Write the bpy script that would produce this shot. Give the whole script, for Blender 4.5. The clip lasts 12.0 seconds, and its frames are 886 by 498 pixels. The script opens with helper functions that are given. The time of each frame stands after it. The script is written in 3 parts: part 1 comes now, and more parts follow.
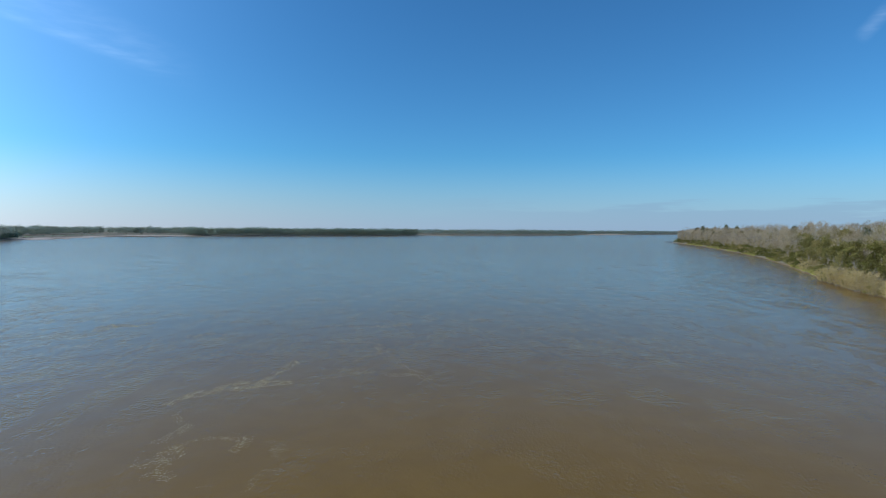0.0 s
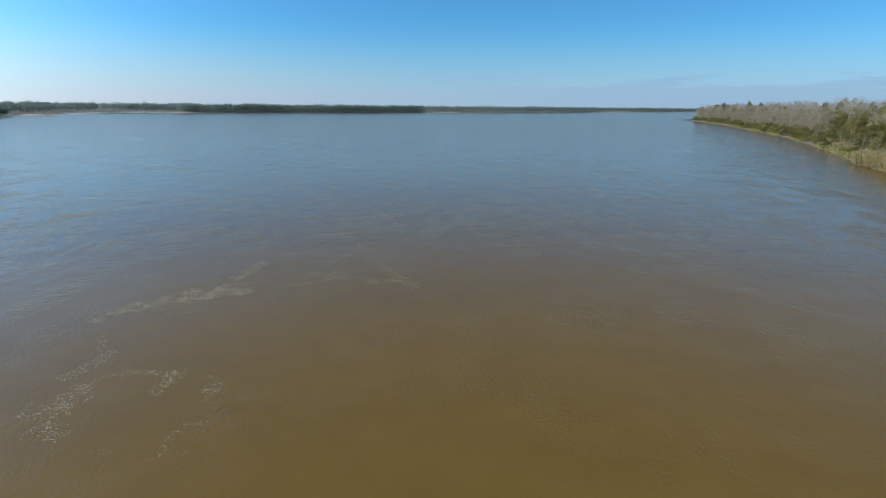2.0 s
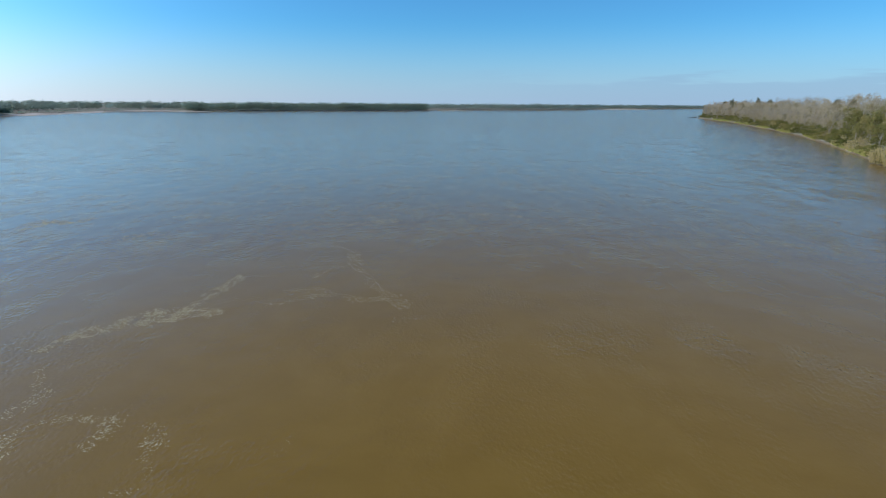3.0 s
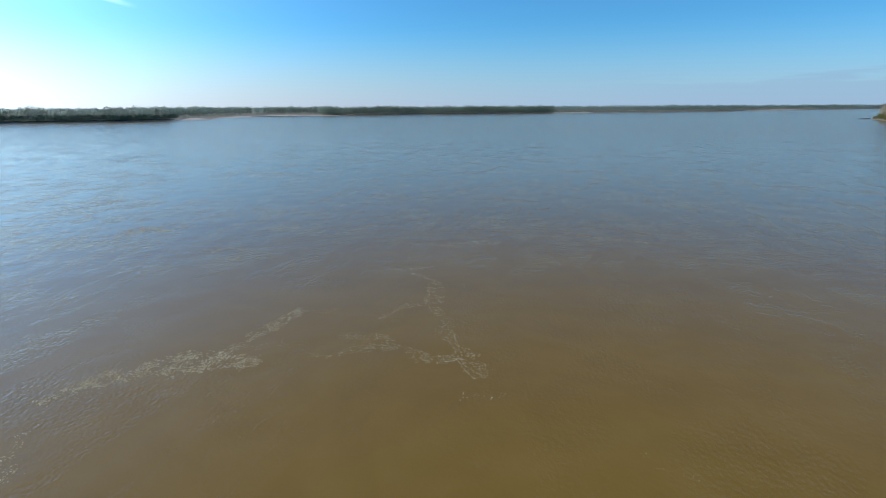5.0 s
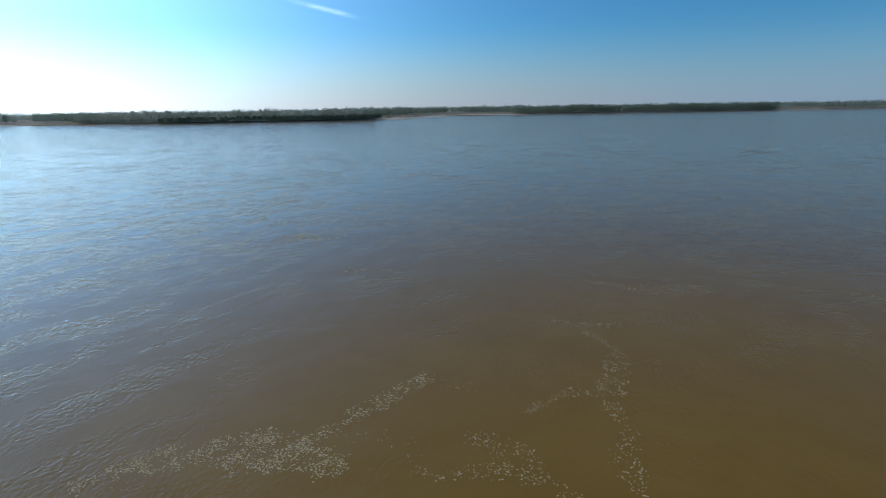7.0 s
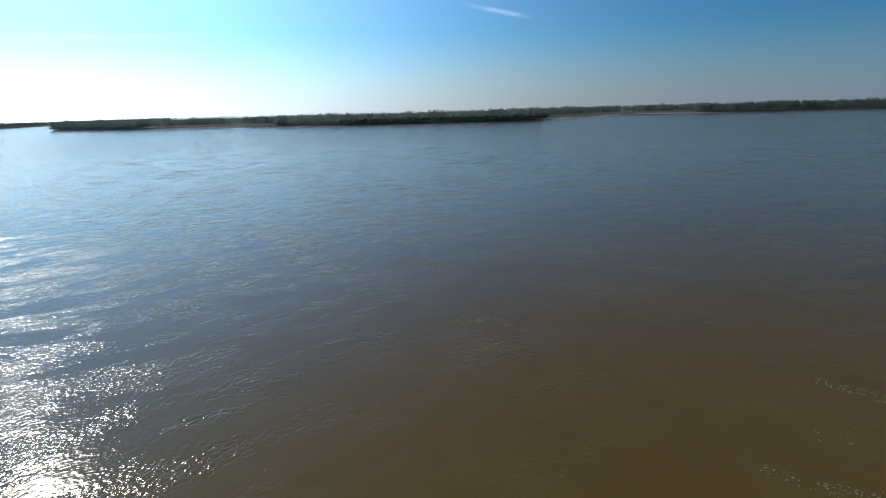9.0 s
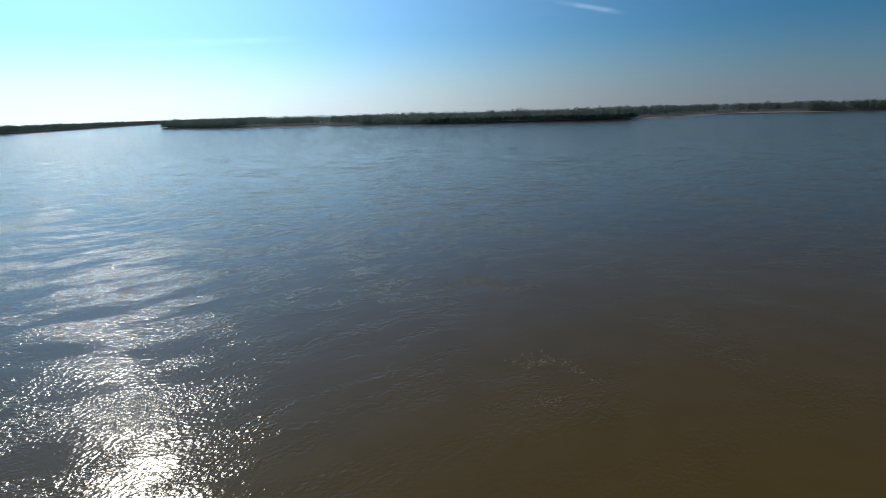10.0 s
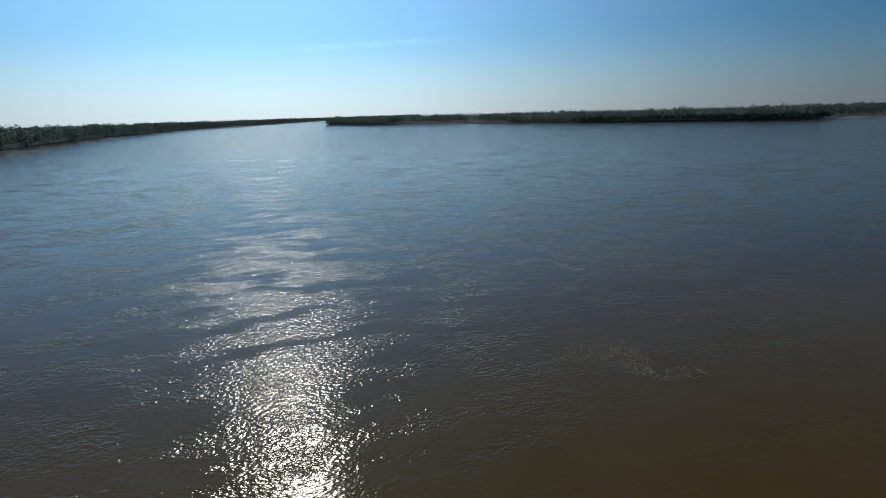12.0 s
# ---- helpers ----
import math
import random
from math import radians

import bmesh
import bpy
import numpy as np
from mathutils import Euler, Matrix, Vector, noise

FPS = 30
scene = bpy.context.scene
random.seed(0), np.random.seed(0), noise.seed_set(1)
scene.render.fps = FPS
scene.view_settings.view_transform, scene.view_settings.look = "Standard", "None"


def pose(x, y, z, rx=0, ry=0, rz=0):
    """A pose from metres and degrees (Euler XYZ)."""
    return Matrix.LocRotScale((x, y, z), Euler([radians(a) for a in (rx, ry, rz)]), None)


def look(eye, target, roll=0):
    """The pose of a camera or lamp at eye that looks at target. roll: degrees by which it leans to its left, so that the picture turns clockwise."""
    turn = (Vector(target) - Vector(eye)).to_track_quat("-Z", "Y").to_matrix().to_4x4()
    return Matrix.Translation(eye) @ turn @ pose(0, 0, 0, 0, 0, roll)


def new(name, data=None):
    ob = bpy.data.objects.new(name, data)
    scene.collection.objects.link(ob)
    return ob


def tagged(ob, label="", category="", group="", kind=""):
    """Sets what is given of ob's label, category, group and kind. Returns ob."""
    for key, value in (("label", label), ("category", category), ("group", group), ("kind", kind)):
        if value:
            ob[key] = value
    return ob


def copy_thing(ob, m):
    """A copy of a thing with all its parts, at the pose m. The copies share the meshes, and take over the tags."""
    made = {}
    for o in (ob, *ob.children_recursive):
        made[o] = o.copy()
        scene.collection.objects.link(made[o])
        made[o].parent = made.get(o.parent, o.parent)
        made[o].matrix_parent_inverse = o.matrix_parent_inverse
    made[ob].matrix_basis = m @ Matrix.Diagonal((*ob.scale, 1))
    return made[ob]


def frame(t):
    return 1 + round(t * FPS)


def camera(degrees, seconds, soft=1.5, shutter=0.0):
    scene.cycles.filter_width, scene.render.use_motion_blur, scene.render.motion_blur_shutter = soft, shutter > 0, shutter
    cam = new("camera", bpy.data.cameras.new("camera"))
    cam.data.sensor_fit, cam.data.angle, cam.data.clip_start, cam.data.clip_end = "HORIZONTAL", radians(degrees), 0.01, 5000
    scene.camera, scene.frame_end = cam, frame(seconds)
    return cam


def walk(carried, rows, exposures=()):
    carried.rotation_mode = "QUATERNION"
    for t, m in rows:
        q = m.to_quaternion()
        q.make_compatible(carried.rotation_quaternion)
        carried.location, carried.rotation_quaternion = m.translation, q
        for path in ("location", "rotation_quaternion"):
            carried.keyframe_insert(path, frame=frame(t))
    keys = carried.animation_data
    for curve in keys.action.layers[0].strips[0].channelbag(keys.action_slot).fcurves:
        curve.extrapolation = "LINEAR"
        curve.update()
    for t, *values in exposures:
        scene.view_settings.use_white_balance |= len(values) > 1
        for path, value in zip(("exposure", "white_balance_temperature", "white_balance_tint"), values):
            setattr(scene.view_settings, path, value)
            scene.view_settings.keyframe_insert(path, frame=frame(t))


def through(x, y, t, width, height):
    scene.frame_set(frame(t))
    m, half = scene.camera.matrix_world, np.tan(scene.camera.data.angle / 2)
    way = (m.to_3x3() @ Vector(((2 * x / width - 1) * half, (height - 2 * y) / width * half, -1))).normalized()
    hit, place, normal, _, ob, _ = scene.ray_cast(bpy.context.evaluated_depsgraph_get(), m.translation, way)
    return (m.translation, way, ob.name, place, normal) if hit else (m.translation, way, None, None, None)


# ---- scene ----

# ---------- camera: a drone sixteen metres over the river ----------
cam = camera(78.64, 12.0, soft=0.95)
# seconds, x, y, z, yaw, pitch, lean to the right
PATH = [
    (0.0, 0.000, 0.000, 16.113, -0.000, -2.136, -0.444),
    (0.5, 0.335, 2.980, 16.057, 0.101, -2.119, -0.472),
    (1.0, 0.667, 5.642, 15.969, 0.172, -3.195, -0.518),
    (1.5, 1.129, 8.193, 15.902, 0.295, -12.524, -0.572),
    (2.0, 1.603, 10.923, 15.942, 0.599, -14.861, -0.550),
    (2.5, 2.101, 13.512, 15.997, 0.970, -15.042, -0.466),
    (2.7, 2.257, 14.560, 16.016, 1.062, -15.093, -0.420),
    (4.3, 4.065, 23.492, 16.055, 4.654, -14.928, 0.006),
    (4.5, 4.108, 24.630, 16.055, 7.063, -14.880, 0.068),
    (5.0, 3.793, 27.604, 16.038, 14.112, -14.833, 0.234),
    (5.5, 3.395, 30.700, 15.996, 22.863, -14.860, 0.383),
    (6.0, 2.464, 34.000, 15.970, 30.197, -14.757, 0.540),
    (6.5, 1.447, 37.390, 15.952, 33.125, -14.735, 0.703),
    (6.7, 0.946, 38.715, 15.951, 33.235, -14.750, 0.778),
    (8.3, -4.101, 48.880, 15.997, 44.115, -14.576, 1.446),
    (8.5, -4.979, 50.135, 16.001, 46.195, -14.506, 1.518),
    (9.0, -6.873, 53.049, 16.006, 51.250, -14.389, 1.654),
    (9.5, -8.999, 55.816, 16.004, 55.824, -14.304, 1.714),
    (10.0, -11.305, 58.336, 15.991, 59.869, -14.241, 1.713),
    (10.5, -13.756, 60.652, 15.973, 63.412, -14.218, 1.681),
    (11.0, -16.451, 62.856, 15.973, 67.459, -14.158, 1.642),
    (11.5, -19.457, 64.911, 15.993, 71.477, -14.111, 1.603),
    (12.0, -22.702, 66.792, 16.027, 75.224, -14.025, 1.562),
]
EXPOSURES = [(0.0, -0.07), (1.0, -0.07), (1.5, -0.08), (2.0, 0.05), (2.5, 0.12), (4.5, 0.12), (5.5, 0.05), (6.5, -0.37), (8.5, -0.84), (9.5, -1.30), (10.5, -1.66), (12.0, -1.94)]
walk(cam, [(t, pose(x, y, z, 90 + pitch, 0, yaw) @ pose(0, 0, 0, 0, 0, -lean)) for t, x, y, z, yaw, pitch, lean in PATH], EXPOSURES)

# ---------- sky and sun ----------
SUN_AZ, SUN_EL = 93.0, 34.5      # degrees to the left of +y, and above the horizon


def heading(az, el=0.0):
    a, e = radians(az), radians(el)
    return Vector((-math.sin(a) * math.cos(e), math.cos(a) * math.cos(e), math.sin(e)))


world = bpy.data.worlds.new("sky")
scene.world = world
world.use_nodes = True
wn, wl = world.node_tree.nodes, world.node_tree.links
wn.clear()


def wmath(op, a, b=None, c=None, clamp=False):
    n = wn.new("ShaderNodeMath")
    n.operation, n.use_clamp = op, clamp
    for i, v in enumerate((a, b, c)):
        if v is None:
            continue
        if isinstance(v, (int, float)):
            n.inputs[i].default_value = v
        else:
            wl.new(v, n.inputs[i])
    return n.outputs[0]


def wsmooth(v, lo, hi):
    n = wn.new("ShaderNodeMapRange")
    n.interpolation_type = "SMOOTHSTEP"
    wl.new(v, n.inputs[0])
    n.inputs[1].default_value, n.inputs[2].default_value = lo, hi
    return n.outputs[0]


def wdot(v, axis):
    n = wn.new("ShaderNodeVectorMath")
    n.operation = "DOT_PRODUCT"
    wl.new(v, n.inputs[0])
    n.inputs[1].default_value = axis
    return n.outputs["Value"]


def wmix(fac, a, b, blend="MIX"):
    n = wn.new("ShaderNodeMix")
    n.data_type, n.blend_type = "RGBA", blend
    for sock, v in ((n.inputs[0], fac), (n.inputs[6], a), (n.inputs[7], b)):
        if isinstance(v, tuple):
            sock.default_value = v
        elif isinstance(v, float):
            sock.default_value = v
        else:
            wl.new(v, sock)
    return n.outputs[2]


sky = wn.new("ShaderNodeTexSky")
sky.sky_type, sky.sun_disc = "NISHITA", False
sky.sun_elevation, sky.sun_rotation = radians(SUN_EL), radians(-SUN_AZ)
sky.altitude, sky.air_density, sky.dust_density, sky.ozone_density = 50, 1.0, 0.3, 4.0
coord = wn.new("ShaderNodeTexCoord").outputs["Generated"]


def wnoise(scale, stretch, detail=4.0):
    m = wn.new("ShaderNodeMapping")
    m.inputs["Scale"].default_value = stretch
    wl.new(coord, m.inputs[0])
    n = wn.new("ShaderNodeTexNoise")
    n.inputs["Scale"].default_value, n.inputs["Detail"].default_value = scale, detail
    wl.new(m.outputs[0], n.inputs["Vector"])
    return n.outputs[0]


def streak(a, b, width, soft_ends=0.02, side=0.0):
    """A thin cirrus streak along the great circle between two headings."""
    va, vb = heading(*a), heading(*b)
    n, mid = va.cross(vb).normalized(), (va + vb).normalized()
    along = n.cross(mid)
    half = (vb - va).length / 2
    off = wmath("ABSOLUTE", wmath("SUBTRACT", wdot(coord, n), side))
    body = wmath("SUBTRACT", 1.0, wsmooth(off, 0.0, width))
    ends = wmath("SUBTRACT", 1.0, wsmooth(wmath("ABSOLUTE", wdot(coord, along)), half * 0.35, half * 1.15))
    front = wsmooth(wdot(coord, mid), 0.5, 0.8)
    return wmath("MULTIPLY", wmath("MULTIPLY", body, ends), front)


fibres = wsmooth(wnoise(9.0, (3, 3, 14)), 0.25, 0.8)
cirrus = wmath("MULTIPLY", streak((48.5, 9.9), (41.8, 8.4), 0.006), 0.55)
for a, b, w, k in (((91, 6.3), (72, 7.2), 0.008, 0.4), ((42, 17.4), (26, 13.9), 0.012, 0.08), ((46, 20.5), (24, 14.0), 0.045, 0.07), ((-37.0, 15.6), (-39.2, 17.9), 0.014, 0.16)):
    cirrus = wmath("ADD", cirrus, wmath("MULTIPLY", streak(a, b, w), k))
cirrus = wmath("MULTIPLY", cirrus, wmath("ADD", 0.35, wmath("MULTIPLY", fibres, 0.8)), clamp=True)
height = wn.new("ShaderNodeSeparateXYZ")
wl.new(coord, height.inputs[0])
up = height.outputs[2]
# low stratus far behind the wooded bank, lumpy on top
lumps = wmath("MULTIPLY", wmath("SUBTRACT", wnoise(3.0, (2.5, 2.5, 26), 5.0), 0.5), 0.11)
stratus = wmath("SUBTRACT", 1.0, wsmooth(wmath("ADD", up, lumps), 0.03, 0.05))
stratus = wmath("MULTIPLY", stratus, wsmooth(wdot(coord, heading(-45)), 0.62, 0.98))
tint = wmix(1.0, sky.outputs[0], (0.40, 0.93, 1.26, 1.0), "MULTIPLY")
# haze low over the horizon, and the bright hazy air on the sun's side
haze = wmath("SUBTRACT", 1.0, wsmooth(up, -0.03, 0.14))
warm = wsmooth(wdot(coord, heading(78)), 0.2, 0.95)
tint = wmix(wmath("MULTIPLY", haze, 0.85), tint, wmix(warm, (3.7, 4.75, 6.7, 1.0), (5.5, 5.5, 6.5, 1.0)))
toward = wmath("MAXIMUM", wdot(coord, heading(SUN_AZ, SUN_EL)), 0.0)
broad = wmath("MULTIPLY", wmath("POWER", toward, 2.0), 0.45)
toward = wmath("POWER", toward, 5.2)
# the sky deepens towards the zenith
tint = wmix(wmath("MULTIPLY", wsmooth(up, 0.38, 0.95), 0.5), tint, (0.0, 0.0, 0.0, 1.0))
aureole = wmath("ADD", wmath("ADD", 1.05, broad), wmath("MULTIPLY", toward, 2.0))
glow = wn.new("ShaderNodeVectorMath")
glow.operation = "SCALE"
wl.new(tint, glow.inputs[0])
wl.new(aureole, glow.inputs["Scale"])
white = wn.new("ShaderNodeVectorMath")
white.operation = "SCALE"
white.inputs[0].default_value = (30.0, 34.5, 36.5)
lower = wmath("MULTIPLY", wmath("SUBTRACT", 1.0, wsmooth(up, -0.03, 0.5)), 0.32)
wl.new(wmath("MULTIPLY", toward, wmath("ADD", wmath("ADD", 0.2, lower), haze)), white.inputs["Scale"])
both_skies = wn.new("ShaderNodeVectorMath")
wl.new(glow.outputs[0], both_skies.inputs[0])
wl.new(white.outputs[0], both_skies.inputs[1])
tint = both_skies.outputs[0]
colour = wmix(cirrus, tint, (6.5, 7.0, 7.3, 1.0), "ADD")
colour = wmix(wmath("MULTIPLY", stratus, 0.45), colour, (2.55, 4.0, 5.9, 1.0))
back = wn.new("ShaderNodeBackground")
back.inputs["Strength"].default_value = 0.1
wl.new(colour, back.inputs["Color"])
wl.new(back.outputs[0], wn.new("ShaderNodeOutputWorld").inputs["Surface"])

sun = new("sun", bpy.data.lights.new("sun", "SUN"))
sun.data.energy, sun.data.angle, sun.data.color = 3.6, radians(0.53), (1.0, 0.94, 0.86)
sun.matrix_world = look(heading(SUN_AZ, SUN_EL) * 2000, (0, 0, 0))


# ---------- materials ----------
def material(name):
    m = bpy.data.materials.new(name)
    m.use_nodes = True
    m.node_tree.nodes.clear()
    n, l = m.node_tree.nodes, m.node_tree.links
    out = n.new("ShaderNodeOutputMaterial")
    return m, n, l, out


def put(n, l, kind, values=(), **props):
    node = n.new(kind)
    for k, v in props.items():
        set_prop(node, k, v)
    for key, v in values:
        if isinstance(v, bpy.types.NodeSocket):
            l.new(v, node.inputs[key])
        else:
            node.inputs[key].default_value = v
    return node


def set_prop(node, key, v):
    if key == "operation":
        node.operation = v
    elif key == "blend_type":
        node.blend_type = v
    elif key == "data_type":
        node.data_type = v
    elif key == "interpolation_type":
        node.interpolation_type = v


def ramp(n, l, fac, stops):
    r = n.new("ShaderNodeValToRGB")
    e = r.color_ramp.elements
    while len(e) < len(stops):
        e.new(0.5)
    for el, (p, c) in zip(e, stops):
        el.position, el.color = p, (*c, 1)
    l.new(fac, r.inputs[0])
    return r.outputs[0]


def noise_at(n, l, vec, scale, detail=3.0, rough=0.55):
    return put(n, l, "ShaderNodeTexNoise", (("Vector", vec), ("Scale", scale), ("Detail", detail), ("Roughness", rough))).outputs[0]


def mul(n, l, a, b, op="MULTIPLY"):
    return put(n, l, "ShaderNodeMath", ((0, a), (1, b)), operation=op).outputs[0]


def maprange(n, l, v, a, b, c, d):
    return put(n, l, "ShaderNodeMapRange", ((0, v), (1, a), (2, b), (3, c), (4, d)), interpolation_type="SMOOTHSTEP").outputs[0]


RIPPLE, CHOP, SWELL, FRET, STEP = 0.041, 0.037, 0.065, 0.013, 0.02      # wave heights and the step of their slopes, metres


def water_material():
    m, n, l, out = material("muddy_river_water")
    pos = n.new("ShaderNodeNewGeometry").outputs["Position"]

    def waves(turn, stretch, scale, detail, rough=0.5):
        mp = put(n, l, "ShaderNodeMapping", (("Vector", pos), ("Rotation", (0, 0, radians(turn))), ("Scale", stretch)))
        return noise_at(n, l, mp.outputs[0], scale, detail, rough)

    gusts = waves(20, (1, 2.2, 1), 0.035, 3.0, 0.55)          # patches of wind, tens of metres
    boils = waves(-35, (1, 1.6, 1), 0.09, 4.0, 0.6)            # upwelling water
    patch = maprange(n, l, gusts, 0.36, 0.66, 0.75, 1.25)
    calm = maprange(n, l, boils, 0.38, 0.62, 0.75, 1.25)
    away = put(n, l, "ShaderNodeVectorMath", ((0, pos), (1, (-20.0, 60.0, 0.0))), operation="DISTANCE").outputs["Value"]
    # swirls of ruffled and slick water where the current shears
    bend = put(n, l, "ShaderNodeTexNoise", (("Vector", pos), ("Scale", 0.07), ("Detail", 2.0))).outputs["Color"]
    bent = put(n, l, "ShaderNodeVectorMath", ((0, bend), (1, (11.0, 11.0, 0.0)), (2, pos)), operation="MULTIPLY_ADD").outputs[0]
    turned = put(n, l, "ShaderNodeMapping", (("Vector", bent), ("Rotation", (0, 0, radians(6))), ("Scale", (1.0, 0.3, 1.0)))).outputs[0]
    swirl = noise_at(n, l, turned, 0.3, 4.0, 0.6)
    amount = mul(n, l, mul(n, l, patch, calm), maprange(n, l, swirl, 0.42, 0.57, 0.4, 1.6))
    amount = put(n, l, "ShaderNodeMix", ((0, maprange(n, l, away, 50.0, 380.0, 0.0, 0.75)), (2, amount), (3, 1.0))).outputs[0]
    # slack water where the foam gathers, livelier water beyond the current's edge
    place_at = put(n, l, "ShaderNodeSeparateXYZ", ((0, pos),)).outputs
    beyond = mul(n, l, mul(n, l, mul(n, l, place_at[1], 55.0, "SUBTRACT"), 0.0, "MAXIMUM"), 0.8)
    edge = mul(n, l, mul(n, l, place_at[0], beyond, "ADD"), mul(n, l, mul(n, l, boils, 0.5, "SUBTRACT"), 45.0), "ADD")
    slack = maprange(n, l, edge, -36.0, -23.0, 1.3, 0.6)
    slack = put(n, l, "ShaderNodeMix", ((0, maprange(n, l, away, 45.0, 190.0, 0.0, 1.0)), (2, slack), (3, 1.15))).outputs[0]
    amount = mul(n, l, amount, slack)
    # and rougher again in the open river
    amount = mul(n, l, amount, maprange(n, l, away, 40.0, 420.0, 1.0, 2.2))

    def height_at(shift):
        at = put(n, l, "ShaderNodeVectorMath", ((0, pos), (1, shift)), operation="ADD").outputs[0]

        def layer(turn, stretch, scale, tall):
            mp = put(n, l, "ShaderNodeMapping", (("Vector", at), ("Rotation", (0, 0, radians(turn))), ("Scale", stretch)))
            return mul(n, l, noise_at(n, l, mp.outputs[0], scale, 1.5, 0.5), tall)

        h = mul(n, l, layer(35, (1.0, 0.8, 1), 3.8, RIPPLE), layer(-15, (1.0, 0.75, 1), 1.1, CHOP), "ADD")
        h = mul(n, l, h, layer(65, (1.0, 0.6, 1), 7.5, FRET), "ADD")
        return mul(n, l, mul(n, l, h, amount), layer(-20, (1.0, 0.85, 1), 0.25, SWELL), "ADD")

    h0, hx, hy = height_at((0, 0, 0)), height_at((STEP, 0, 0)), height_at((0, STEP, 0))
    sx = mul(n, l, mul(n, l, h0, hx, "SUBTRACT"), 1 / STEP)
    sy = mul(n, l, mul(n, l, h0, hy, "SUBTRACT"), 1 / STEP)
    tilt = put(n, l, "ShaderNodeCombineXYZ", ((0, sx), (1, sy), (2, 1.0)))
    bump = put(n, l, "ShaderNodeVectorMath", ((0, tilt.outputs[0]),), operation="NORMALIZE")
    silt = mul(n, l, mul(n, l, waves(40, (1, 2.5, 1), 0.02, 5.0, 0.6), 0.6), mul(n, l, noise_at(n, l, bent, 0.3, 5.0, 0.62), 0.4), "ADD")
    mud = ramp(n, l, silt, ((0.36, (0.150, 0.086, 0.0165)), (0.5, (0.167, 0.097, 0.0200)), (0.64, (0.183, 0.110, 0.027))))
    # silt below lit evenly, and the rippled surface mirroring the sky over it
    silty = put(n, l, "ShaderNodeBsdfDiffuse", (("Color", mud),))
    shine = put(n, l, "ShaderNodeBsdfGlossy", (("Color", (0.98, 0.97, 0.95, 1)), ("Roughness", 0.18), ("Normal", bump.outputs[0])))
    shine.distribution = "BECKMANN"
    fresnel = put(n, l, "ShaderNodeFresnel", (("IOR", 1.25), ("Normal", bump.outputs[0])))
    both = put(n, l, "ShaderNodeMixShader", ((0, fresnel.outputs[0]), (1, silty.outputs[0]), (2, shine.outputs[0])))
    l.new(both.outputs[0], out.inputs[0])
    return m


def leaf_material(name, stops, through=0.25, speckle=0.32):
    m, n, l, out = material(name)
    island = n.new("ShaderNodeNewGeometry").outputs["Random Per Island"]
    each = n.new("ShaderNodeObjectInfo").outputs["Random"]
    pos = n.new("ShaderNodeNewGeometry").outputs["Position"]
    tone = mul(n, l, mul(n, l, island, speckle), mul(n, l, each, 0.45), "ADD")
    tone = mul(n, l, tone, mul(n, l, noise_at(n, l, pos, 0.09, 2.0), 0.35), "ADD")
    col = ramp(n, l, tone, stops)
    d = put(n, l, "ShaderNodeBsdfDiffuse", (("Color", col),))
    t = put(n, l, "ShaderNodeBsdfTranslucent", (("Color", col),))
    s = put(n, l, "ShaderNodeMixShader", ((0, through), (1, d.outputs[0]), (2, t.outputs[0])))
    l.new(s.outputs[0], out.inputs[0])
    return m


def ground_material(name, a, b, c, scale, bump=0.15):
    m, n, l, out = material(name)
    pos = n.new("ShaderNodeNewGeometry").outputs["Position"]
    coarse = noise_at(n, l, pos, scale, 5.0, 0.6)
    fine = noise_at(n, l, pos, scale * 14, 4.0, 0.6)
    tone = mul(n, l, mul(n, l, coarse, 0.7), mul(n, l, fine, 0.3), "ADD")
    col = ramp(n, l, tone, ((0.35, a), (0.5, b), (0.65, c)))
    bp = put(n, l, "ShaderNodeBump", (("Strength", 0.6), ("Distance", bump), ("Height", fine)))
    p = put(n, l, "ShaderNodeBsdfPrincipled", (("Base Color", col), ("Roughness", 0.9), ("Specular IOR Level", 0.1), ("Normal", bp.outputs[0])))
    l.new(p.outputs[0], out.inputs[0])
    return m


WATER = water_material()
LEAF = leaf_material("willow_leaves", ((0.25, (0.080, 0.074, 0.022)), (0.5, (0.142, 0.130, 0.041)), (0.72, (0.220, 0.188, 0.066)), (0.9, (0.31, 0.235, 0.095))))
BUSH = leaf_material("yellowing_leaves", ((0.25, (0.075, 0.080, 0.022)), (0.55, (0.15, 0.14, 0.04)), (0.85, (0.24, 0.20, 0.07))))
DARKLEAF = leaf_material("dark_leaves", ((0.25, (0.045, 0.055, 0.028)), (0.55, (0.085, 0.095, 0.045)), (0.85, (0.14, 0.14, 0.07))))
TWIG = leaf_material("bare_twigs", ((0.2, (0.20, 0.153, 0.092)), (0.5, (0.33, 0.262, 0.165)), (0.85, (0.44, 0.36, 0.24))), 0.25)
TANTWIG = leaf_material("tan_shoots", ((0.2, (0.31, 0.225, 0.085)), (0.5, (0.45, 0.345, 0.145)), (0.85, (0.57, 0.45, 0.21))), 0.3)
# next two: base colours lifted past real foliage, to paint in aerial haze
HAZYLEAF = leaf_material("woodland_paled_for_haze", ((0.2, (0.20, 0.255, 0.205)), (0.45, (0.265, 0.315, 0.255)), (0.62, (0.31, 0.345, 0.285)), (0.85, (0.37, 0.385, 0.325))), 0.72, 0.12)
HAZYGREEN = leaf_material("willows_paled_for_haze", ((0.2, (0.135, 0.195, 0.15)), (0.5, (0.20, 0.255, 0.19)), (0.85, (0.27, 0.305, 0.23))), 0.72, 0.16)
